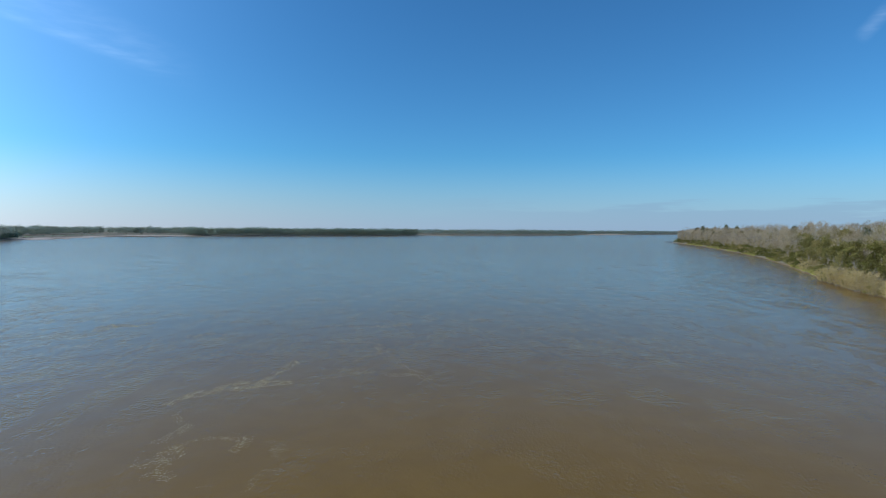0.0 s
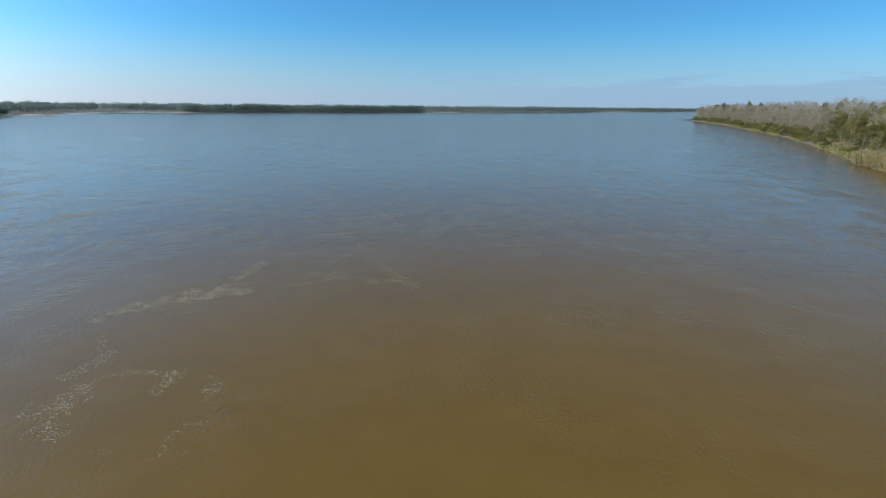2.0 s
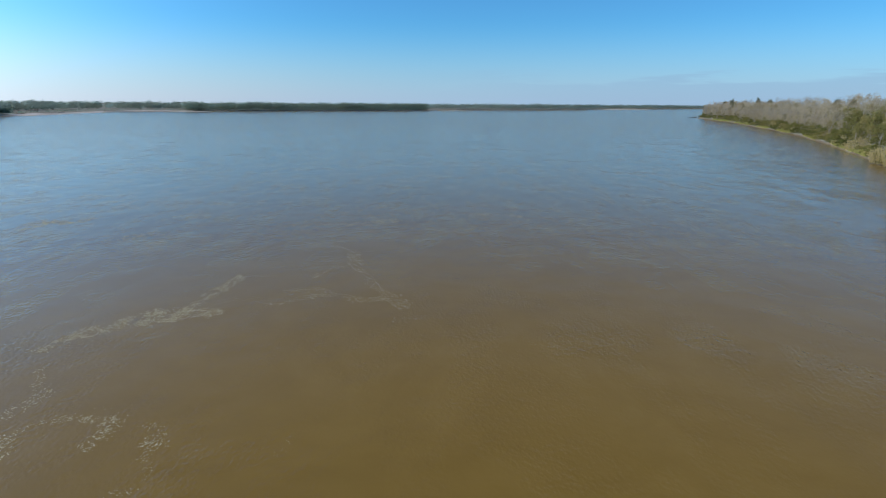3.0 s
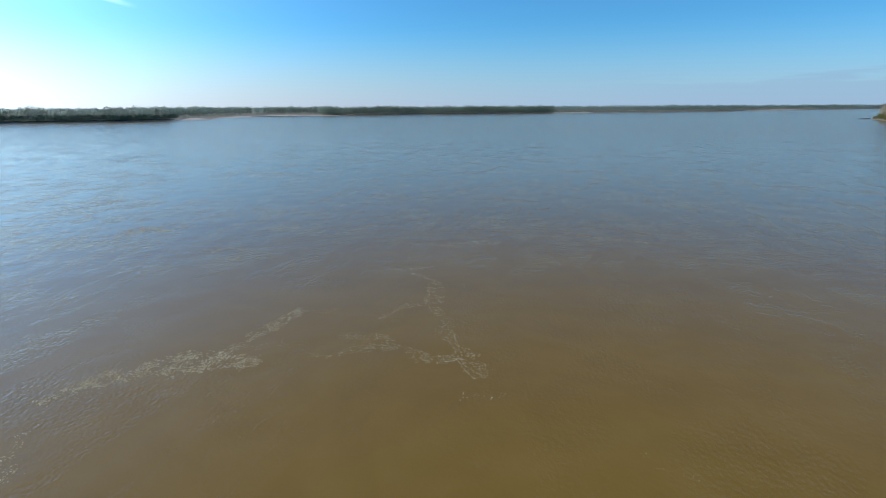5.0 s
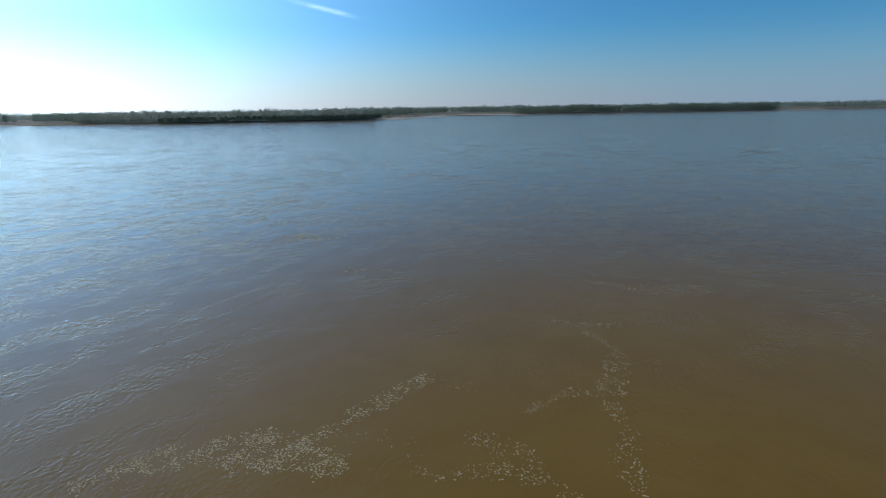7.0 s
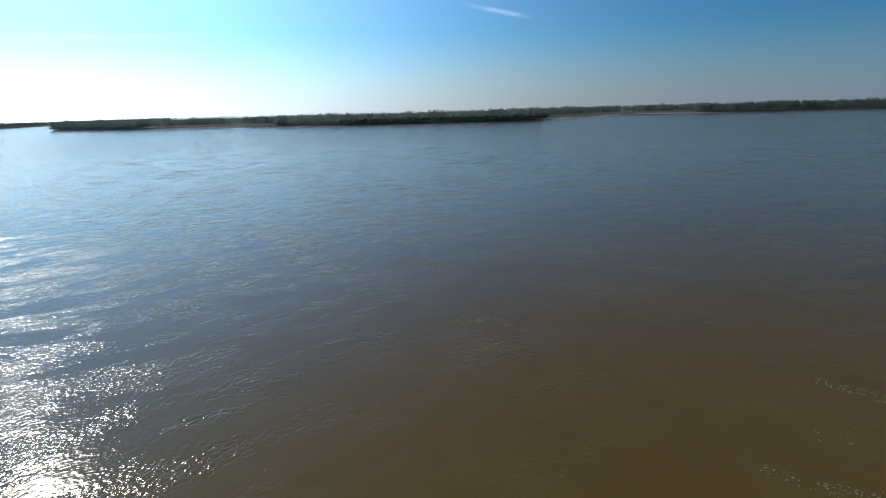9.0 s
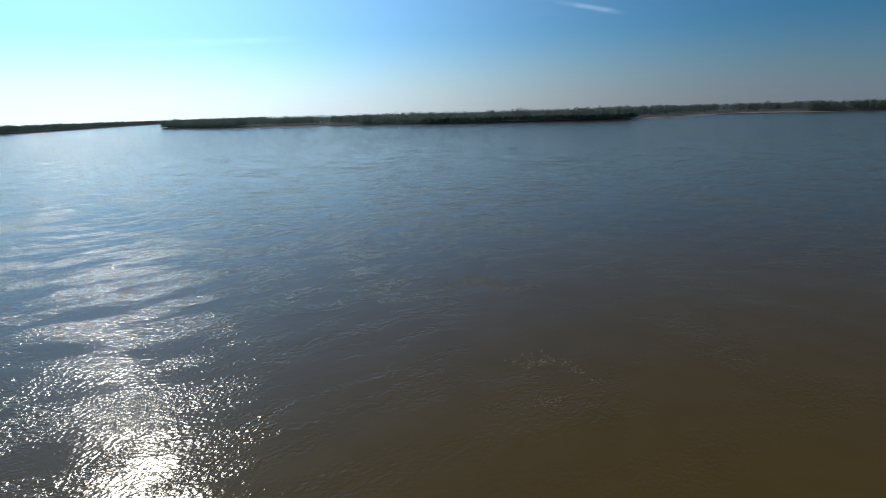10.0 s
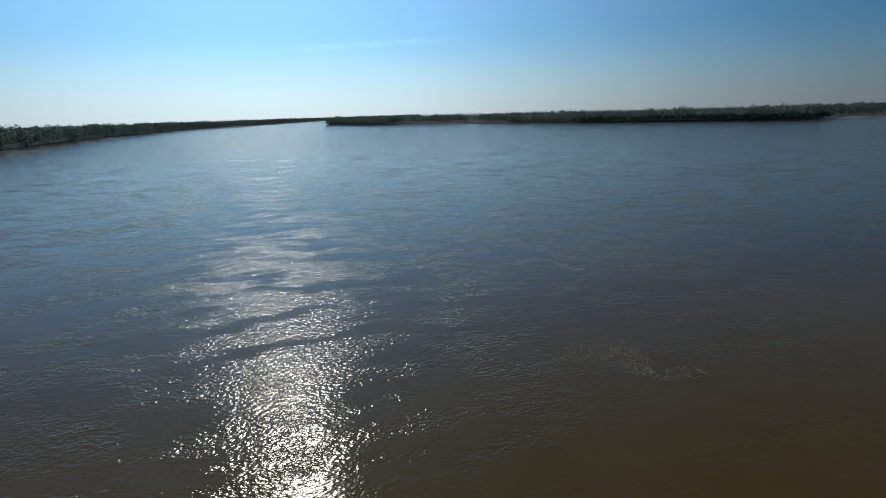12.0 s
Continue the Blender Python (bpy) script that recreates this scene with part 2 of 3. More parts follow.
GRASS = leaf_material("bank_grass", ((0.25, (0.19, 0.19, 0.04)), (0.55, (0.29, 0.28, 0.075)), (0.85, (0.39, 0.34, 0.12))), 0.3)
BARK = ground_material("grey_bark", (0.16, 0.135, 0.105), (0.27, 0.235, 0.185), (0.38, 0.335, 0.27), 1.5, 0.03)
DRIFT = ground_material("weathered_driftwood", (0.05, 0.042, 0.034), (0.09, 0.075, 0.06), (0.15, 0.125, 0.10), 1.2, 0.03)
MUD = ground_material("bank_mud", (0.07, 0.050, 0.030), (0.12, 0.090, 0.055), (0.18, 0.14, 0.085), 0.12)
FLOOR = ground_material("forest_floor", (0.12, 0.105, 0.075), (0.18, 0.16, 0.115), (0.25, 0.22, 0.165), 0.05)
SAND = ground_material("pale_sand", (0.30, 0.25, 0.205), (0.37, 0.315, 0.265), (0.45, 0.39, 0.33), 0.06)
FOAM = ground_material("dry_foam", (0.27, 0.215, 0.12), (0.36, 0.295, 0.17), (0.46, 0.385, 0.235), 2.0, 0.01)
PAINT = ground_material("dark_buoy_paint", (0.020, 0.024, 0.022), (0.032, 0.036, 0.033), (0.06, 0.05, 0.04), 1.5, 0.005)
STEEL = ground_material("rusty_steel", (0.08, 0.05, 0.035), (0.13, 0.085, 0.06), (0.2, 0.15, 0.11), 3.0, 0.004)


# ---------- mesh helpers ----------
class Geo:
    """Collects vertices and faces for one mesh."""

    def __init__(self):
        self.v, self.f = [], []

    def tube(self, p, q, r0, r1, sides=4):
        p, q = Vector(p), Vector(q)
        d = (q - p).normalized()
        u = d.orthogonal().normalized()
        w = d.cross(u)
        b = len(self.v)
        for c, r in ((p, r0), (q, r1)):
            for i in range(sides):
                a = 2 * math.pi * i / sides
                self.v.append(c + u * (r * math.cos(a)) + w * (r * math.sin(a)))
        for i in range(sides):
            j = (i + 1) % sides
            self.f.append((b + i, b + j, b + sides + j, b + sides + i))
        self.f.append(tuple(b + sides + i for i in range(sides)))

    def blade(self, p, d, width, up=None):
        p, d = Vector(p), Vector(d)
        s = d.cross(Vector(up) if up else Vector((random.uniform(-1, 1), random.uniform(-1, 1), random.uniform(-1, 1)))).normalized() * width
        b = len(self.v)
        self.v += [p - s * 0.5, p + s * 0.5, p + d]
        self.f.append((b, b + 1, b + 2))

    def leaf(self, p, size, out):
        """A bent, lozenge-shaped spray of leaves that faces outwards, more or less."""
        p = Vector(p)
        face = (out + Vector((random.gauss(0, 0.45), random.gauss(0, 0.45), random.gauss(0, 0.45)))).normalized()
        d = face.orthogonal().normalized() * size
        d.rotate(Matrix.Rotation(random.uniform(0, 6.28), 3, face))
        s = face.cross(d) * random.uniform(0.45, 0.8)
        n = face * (-size * 0.2)
        b = len(self.v)
        self.v += [p - d * 0.6, p + s + n, p + d * 0.6, p - s + n]
        self.f += [(b, b + 1, b + 2), (b, b + 2, b + 3)]

    def mesh(self, name, mat):
        me = bpy.data.meshes.new(name)
        me.from_pydata([tuple(v) for v in self.v], [], self.f)
        me.materials.append(mat)
        me.update()
        return me


def part(name, geo, mat, parent=None, label=""):
    ob = new(name, geo.mesh(name, mat))
    if parent:
        ob.parent = parent
    return tagged(ob, label)


def sampled(points, step, wobble=0.0, seed=0):
    """A shoreline as many points: place, unit direction, distance along."""
    pts = [Vector((x, y)) for x, y in points]
    out, run = [], 0.0
    for a, b in zip(pts, pts[1:]):
        length = (b - a).length
        k = max(1, int(length / step))
        for i in range(k):
            out.append((a.lerp(b, i / k), run + length * i / k))
        run += length
    out.append((pts[-1], run))
    smooth = []
    for i, (p, s) in enumerate(out):
        q = p
        if 0 < i < len(out) - 1:
            q = (out[i - 1][0] + p * 2 + out[i + 1][0]) / 4
        smooth.append((q, s))
    res = []
    for i, (p, s) in enumerate(smooth):
        a, b = smooth[max(0, i - 1)][0], smooth[min(len(smooth) - 1, i + 1)][0]
        d = (b - a).normalized()
        n = Vector((-d.y, d.x))
        w = wobble * (noise.noise(Vector((s * 0.045, seed, 0))) + 0.5 * noise.noise(Vector((s * 0.16, seed, 5))))
        res.append((p + n * w, d, s))
    return res


# ---------- the plan: shorelines in metres ----------
RIGHT_SHORE = [(70, -900), (84, -80), (94, 60), (111, 140), (122, 170), (133, 192), (154, 238), (184, 305), (215, 392), (267, 555), (303, 715), (318, 742), (350, 765), (480, 800), (1200, 1000)]
FAR_SHORE = [(-2700, 650), (-1700, 360), (-1250, 165), (-1175, 130), (-926, 214), (-886, 283), (-868, 333), (-788, 368), (-650, 405), (-580, 452), (-540, 495), (-492, 528), (-482, 574), (-481, 612),
             (-500, 660), (-505, 750), (-545, 880), (-530, 940), (-446, 945), (-352, 1015), (-290, 1060), (-210, 1105), (-120, 1170), (-55, 1270), (-58, 1340), (22, 1320), (170, 1400), (340, 1540),
             (450, 1750), (620, 1900), (900, 2200), (1500, 2600)]
LEFT_SHORE = [(-330, -1200), (-260, -500), (-330, -150), (-403, -103), (-524, -112), (-680, -126), (-800, -122), (-1055, -122), (-1285, -75), (-1810, 36), (-2500, 200), (-3100, 600)]

# ---------- river and ground ----------
g = Geo()
g.v = [Vector((x, y, -3.5)) for x, y in ((-4900, -4900), (4900, -4900), (4900, 4900), (-4900, 4900))]
g.f = [(0, 1, 2, 3)]
tagged(part("ground", g, MUD), "muddy bed under the wide river", "ground", kind="structure")
g = Geo()
g.v = [Vector((x, y, 0.0)) for x, y in ((-4900, -4900), (4900, -4900), (4900, 4900), (-4900, 4900))]
g.f = [(0, 1, 2, 3)]
tagged(part("water", g, WATER), "wide muddy brown river with ripples and boils", "river", kind="structure")


def land(name, shore, side, closing, label, seed, edge):
    """A bank: it rises out of the water to a flat wooded plain."""
    line = sampled(shore, 3.0 if edge is MUD else 6.0, 1.5, seed)
    g = Geo()
    profile = ((-4.0, -1.2), (0.0, -0.05), (0.8, 0.5), (4.0, 1.0), (9.0, 1.7), (20.0, 2.2))
    k = len(profile)
    for p, d, s in line:
        n = Vector((-d.y, d.x)) * side
        for off, z in profile:
            q = p + n * off
            rough = noise.noise(Vector((q.x * 0.2, q.y * 0.2, seed))) * 0.35 if off > 0 else 0
            g.v.append(Vector((q.x, q.y, z + rough)))
    for i in range(len(line) - 1):
        for j in range(k - 1):
            a = i * k + j
            g.f.append((a, a + 1, a + k + 1, a + k) if side < 0 else (a, a + k, a + k + 1, a + 1))
    ring = [i * k + k - 1 for i in range(len(line))]
    for x, y in closing:
        ring.append(len(g.v))
        g.v.append(Vector((x, y, 2.2)))
    g.f.append(tuple(ring) if side > 0 else tuple(reversed(ring)))
    ob = part(name, g, FLOOR)
    ob.data.materials.append(edge)
    for i in range((len(line) - 1) * (k - 1)):
        if i % (k - 1) < (2 if edge is MUD else 3):
            ob.data.polygons[i].material_index = 1
    return tagged(ob, label, "river bank", kind="structure")


land("ground_wooded_bank", RIGHT_SHORE, -1, ((1600, 900), (1600, -900)), "low earthen river bank under bare woodland", 3, MUD)
land("ground_far_bank", FAR_SHORE, 1, ((1500, 4500), (-2700, 4500)), "distant low bank under grey-green woodland", 7, SAND)
land("ground_channel_bank", LEFT_SHORE, 1, ((-3100, -1200),), "low bank of the side channel under dark woods", 11, SAND)


# ---------- sand bars ----------
def sandbar(name, centre, length, width, turn, top, mat, label, seed):
    g = Geo()
    rings, spokes = 7, 48
    for r in range(rings + 1):
        f = r / rings
        for i in range(spokes):
            a = 2 * math.pi * i / spokes
            edge = 1 + 0.3 * noise.noise(Vector((math.cos(a) * 1.7, math.sin(a) * 1.7, seed)))
            x, y = math.cos(a) * length / 2 * f * edge, math.sin(a) * width / 2 * f * edge
            z = top * (1 - f ** 2.2) - 0.12 * f + 0.08 * noise.noise(Vector((x * 0.1, y * 0.1, seed + 3)))
            c, s = math.cos(radians(turn)), math.sin(radians(turn))
            g.v.append(Vector((centre[0] + x * c - y * s, centre[1] + x * s + y * c, z)))
    for r in range(rings):
        for i in range(spokes):
            j = (i + 1) % spokes
            g.f.append((r * spokes + i, r * spokes + j, (r + 1) * spokes + j, (r + 1) * spokes + i))
    return tagged(part(name, g, mat), label, "sand bar", kind="structure")


sandbar("sandbar", (-487, 655), 130, 44, 105, 1.7, SAND, "pale sand spit off the wooded point", 1)
sandbar("sandbar", (-528, 790), 210, 56, 100, 1.2, SAND, "pale sand spit off the wooded point", 2)
sandbar("sandbar", (-500, 930), 170, 36, 14, 1.5, SAND, "long pale sand bar before the far woods", 4)
sandbar("sandbar", (-484, 850), 150, 16, 50, 0.7, MUD, "dark mud bar strewn with driftwood", 6)
sandbar("sandbar", (-880, 285), 190, 50, 72, 1.2, SAND, "pinkish sand beach along the far woods", 8)
sandbar("sandbar", (-800, 360), 150, 50, 30, 1.1, MUD, "dark mud flat along the far woods", 9)
sandbar("sandbar", (545, 1825), 330, 60, 42, 2.0, SAND, "far pale sand bar at the river bend", 10)


# ---------- trees ----------
def spread(d, angle):
    """A direction bent away from d by about angle degrees."""
    ax = d.orthogonal().normalized()
    ax.rotate(Matrix.Rotation(random.uniform(0, 6.283), 3, d))
    out = d.copy()
    out.rotate(Matrix.Rotation(radians(angle * random.uniform(0.6, 1.3)), 3, ax))
    return out


def bare_tree(height, seed):
    """A leafless cottonwood: trunk, rising limbs and a haze of twigs."""
    random.seed(seed)
    tree = new("bare_tree")
    wood, limbs, twigs = Geo(), Geo(), Geo()

    def grow(p, d, length, r, depth):
        bend = (d + Vector((random.gauss(0, 0.1), random.gauss(0, 0.1), 0.08))).normalized()
        m, q = p + d * length * 0.5, p + d * length * 0.5 + bend * length * 0.5
        target = wood if depth == 0 else limbs
        sides = 6 if depth == 0 else (4 if depth == 1 else 3)
        target.tube(p, m, r, r * 0.8, sides)
        target.tube(m, q, r * 0.8, r * 0.6, sides)
        if depth == 3:
            return
        for i in range((4, 4, 3)[depth]):
            start = m.lerp(q, random.uniform(0.1, 1.0)) if i else q
            nd = spread(bend, (26, 34, 38)[depth])
            nd.z += 0.25
            grow(start, nd.normalized(), length * random.uniform(0.5, 0.75), r * 0.5, depth + 1)

    grow(Vector((0, 0, -0.3)), Vector((random.gauss(0, 0.04), random.gauss(0, 0.04), 1)).normalized(), height * 0.42, height * 0.014, 0)
    heart, wide, high = Vector((0, 0, height * 0.6)), height * 0.27, height * 0.4
    lobes = []
    for i in range(16):
        a, f = random.uniform(0, 6.283), random.uniform(-0.75, 0.85)
        r = wide * math.sqrt(1 - f * f) * random.uniform(0.45, 0.95)
        lobes.append((heart + Vector((math.cos(a) * r, math.sin(a) * r, high * f)), height * random.uniform(0.07, 0.12)))
    for geo in (limbs,):
        for v in geo.v:              # limbs keep inside the crown
            d = v - heart
            k = math.sqrt((d.x / wide) ** 2 + (d.y / wide) ** 2 + (d.z / high) ** 2)
            if k > 1.05 and v.z > height * 0.45:
                v.xyz = heart + d * (1.05 / k)
    for i in range(2250):
        c, r = random.choice(lobes)
        d = Vector((random.gauss(0, 1), random.gauss(0, 1), random.gauss(0, 1))).normalized()
        p = c + Vector((d.x, d.y, d.z * 1.1)) * r * random.uniform(0.45, 1.0)
        twigs.blade(p, (d * 0.8 + Vector((random.gauss(0, 0.3), random.gauss(0, 0.3), 0.4))) * random.uniform(0.35, 0.95), random.uniform(0.05, 0.11))
    for i in range(170):             # low shoots round the trunk
        a, z, r = random.uniform(0, 6.283), height * random.uniform(0.03, 0.4), random.uniform(0.2, 2.2)
        twigs.blade((math.cos(a) * r, math.sin(a) * r, z), (math.cos(a) * 0.5, math.sin(a) * 0.5, random.uniform(0.6, 1.5)), random.uniform(0.07, 0.14))
    top = max(v.z for v in twigs.v)
    for geo in (wood, limbs, twigs):
        for v in geo.v:
            v *= height / top
    part("trunk", wood, BARK, tree)
    crown = part("crown", twigs, TWIG, tree, "haze of bare grey-tan twigs")
    part("branchwork", limbs, BARK, crown)
    return tree


def leafy_tree(height, width, seed, mat, low=0.08, count=1000, size=0.36, name="leafy_tree"):
    """A broad willow: trunk, limbs and lobes of leaf sprays with gaps."""
    random.seed(seed)
    tree = new(name)
    wood, leaves = Geo(), Geo()
    fork = height * 0.3
    wood.tube((0, 0, -0.3), (random.gauss(0, 0.2), random.gauss(0, 0.2), fork), height * 0.02, height * 0.014, 6)
    lobes = []
    for i in range(13):
        a, f = random.uniform(0, 6.283), random.uniform(0, 1)
        z = height * (low + 0.1 + (0.78 - low) * f)
        rad = width * 0.36 * (1 - 0.65 * f ** 2) * random.uniform(0.5, 1.1)
        c = Vector((math.cos(a) * rad, math.sin(a) * rad, z))
        lobes.append((c, width * random.uniform(0.16, 0.27), height * random.uniform(0.08, 0.15)))
        wood.tube((0, 0, min(fork, z * 0.7)), c, height * 0.008, height * 0.003, 4)
    lobes.append((Vector((0, 0, height * 0.86)), width * 0.17, height * 0.13))
    for i in range(count):
        c, rw, rh = random.choice(lobes)
        d = Vector((random.gauss(0, 1), random.gauss(0, 1), random.gauss(0, 1))).normalized() * random.uniform(0.55, 1.08)
        p = c + Vector((d.x * rw, d.y * rw, d.z * rh))
        if p.z > 0.15:
            leaves.leaf(p, size * random.uniform(0.6, 1.35), d.normalized())
    part("trunk", wood, BARK, tree)
    part("crown", leaves, mat, tree)
    return tree


def shoot_shrub(height, width, seed):
    """A domed thicket of thin tan willow shoots."""
    random.seed(seed)
    shrub = new("willow_shrub")
    stems, tips = Geo(), Geo()
    for i in range(70):
        a, f = random.uniform(0, 6.283), math.sqrt(random.random())
        base = Vector((math.cos(a) * width * 0.3 * f, math.sin(a) * width * 0.3 * f, -0.2))
        lean = Vector((math.cos(a) * f * 0.55, math.sin(a) * f * 0.55, 1)).normalized()
        h = height * (1 - 0.45 * f * f) * random.uniform(0.8, 1.05)
        q = base + lean * h
        stems.tube(base, q, 0.035, 0.012, 3)
        for k in range(40):
            s = base.lerp(q, random.uniform(0.15, 1.0))
            nd = spread(lean, 68)
            tips.blade(s, nd * random.uniform(0.25, 0.7), random.uniform(0.05, 0.13))
    part("stemwork", stems, BARK, shrub)
    tagged(part("foliage", tips, TANTWIG, shrub), kind="stuff")
    return shrub


BARE = [tagged(bare_tree(17.3, 20 + i), "tall leafless grey-tan tree in bank woodland", "tree", "bare trees of the wooded bank") for i in range(5)]
LEAFY = [tagged(leafy_tree(11.0, 8.5, 40 + i, LEAF), "dense olive-green willow tree on the river bank", "tree", "green trees of the wooded bank") for i in range(4)]
OLIVE = [tagged(leafy_tree(9.5, 7.0, 80 + i, BUSH, 0.05, 900, 0.34, "olive_tree"), "yellowing olive willow tree on the river bank", "tree", "yellowing trees of the wooded bank") for i in range(3)]
DARK = [tagged(leafy_tree(17.5, 6.5, 90 + i, DARKLEAF, 0.35, 800, 0.36, "dark_tree"), "tall dark green tree rising from bare woodland", "tree", "dark trees of the wooded bank") for i in range(2)]
BUSHES = [tagged(leafy_tree(4.2, 5.5, 50 + i, BUSH, 0.02, 420, 0.34, "bush"), "yellow-green leafy bush at the water's edge", "bush", "bushes at the water's edge") for i in range(3)]
SHRUBS = [tagged(shoot_shrub(5.5, 8.0, 60 + i), "domed thicket of tan willow shoots at waterside", "shrub", "willow thickets at the water's edge") for i in range(3)]

random.seed(5)
used = set()


def place(stock, p, z, turn, scale, squash=1.0):
    """The first use of a kind moves the kind itself, the rest are copies."""
    kind = random.choice(stock)
    if kind.name not in used:
        used.add(kind.name)
        kind.matrix_basis = Matrix.LocRotScale((p.x, p.y, z), Euler((0, 0, turn)), (scale, scale, scale * squash))
        kind.scale = (1, 1, 1)
        return kind
    return copy_thing(kind, Matrix.LocRotScale((p.x, p.y, z), Euler((0, 0, turn)), (scale, scale, scale * squash)))


bank = [(p, Vector((d.y, -d.x)), s) for p, d, s in sampled(RIGHT_SHORE, 2.0, 1.5, 3) if 60 < p.y and p.x < 420]


def bank_row(stock, inland, gap, lo, hi, size, z=1.6, jitter=3.0, squash=(0.9, 1.15)):
    nxt = bank[0][2]
    for p, n, s in bank:
        if s < nxt:
            continue
        nxt = s + gap * random.uniform(0.7, 1.3)
        if not lo < p.y < hi:
            continue
        q = p + n * (inland + random.uniform(-jitter, jitter))
        place(stock, q, z, random.uniform(0, 6.283), random.uniform(*size), random.uniform(*squash))


# tall bare woodland behind, green willows before it on the near stretch, thickets at the water
bank_row(BARE, 36, 7.5, 60, 800, (0.98, 1.13), 2.1)
bank_row(BARE, 27, 7.0, 60, 800, (0.92, 1.10), 2.1)
bank_row(BARE, 18, 6.5, 180, 800, (0.82, 1.02), 2.0)
bank_row(BARE, 10, 6.0, 270, 800, (0.70, 0.95), 1.6)
bank_row(LEAFY, 15, 6.5, 60, 330, (0.9, 1.2), 1.9)
bank_row(LEAFY, 9, 7.0, 60, 300, (0.65, 0.95), 1.5)
bank_row(LEAFY, 30, 22.0, 60, 700, (1.15, 1.4), 2.0)
bank_row(LEAFY, 11, 36.0, 330, 760, (0.5, 0.9), 1.5)
bank_row(OLIVE, 12, 15.0, 60, 420, (0.8, 1.25), 1.7)
bank_row(OLIVE, 20, 24.0, 60, 760, (1.1, 1.6), 2.0)
bank_row(DARK, 26, 34.0, 60, 760, (0.92, 1.1), 2.0)
bank_row(SHRUBS, 0.9, 4.2, 60, 178, (0.8, 1.4), 0.0, 0.8)
bank_row(BUSHES, 0.3, 6.0, 60, 190, (0.45, 0.8), 0.0, 0.6)
bank_row(SHRUBS, 2.2, 14.0, 178, 260, (0.5, 0.9), 0.3, 1.0)
bank_row(SHRUBS, 6, 30.0, 200, 420, (0.6, 0.9), 0.9, 1.2)
bank_row(BUSHES, 2.6, 5.0, 150, 480, (0.5, 1.0), 0.3, 1.3)
bank_row(LEAFY, 22, 17.0, 260, 760, (1.0, 1.35), 2.0)
bank_row(BUSHES, 8, 7.0, 250, 760, (0.8, 1.2), 1.2, 2.0)
bank_row(BUSHES, 3, 11.0, 480, 770, (0.4, 0.9), 0.5, 1.5)

# grass along the foot of the bank
random.seed(9)
g = Geo()
for p, n, s in bank:
    thick = noise.noise(Vector((s * 0.03, 2, 0)))
    if not (thick > -0.02 and 120 < p.y < 640):
        continue
    for i in range(95):
        q = p + n * 6.5 * random.uniform(0.28, 1.0) ** 2 + Vector((random.uniform(-0.4, 0.4), random.uniform(-0.4, 0.4)))
        g.blade((q.x, q.y, 0.3 + 0.12 * (q - p).length), (random.gauss(0, 0.15), random.gauss(0, 0.15), random.uniform(0.5, 1.2)), random.uniform(0.12, 0.3))
tagged(part("bank_grass", g, GRASS), "yellow-green grass along the foot of bank", "grass", kind="stuff")


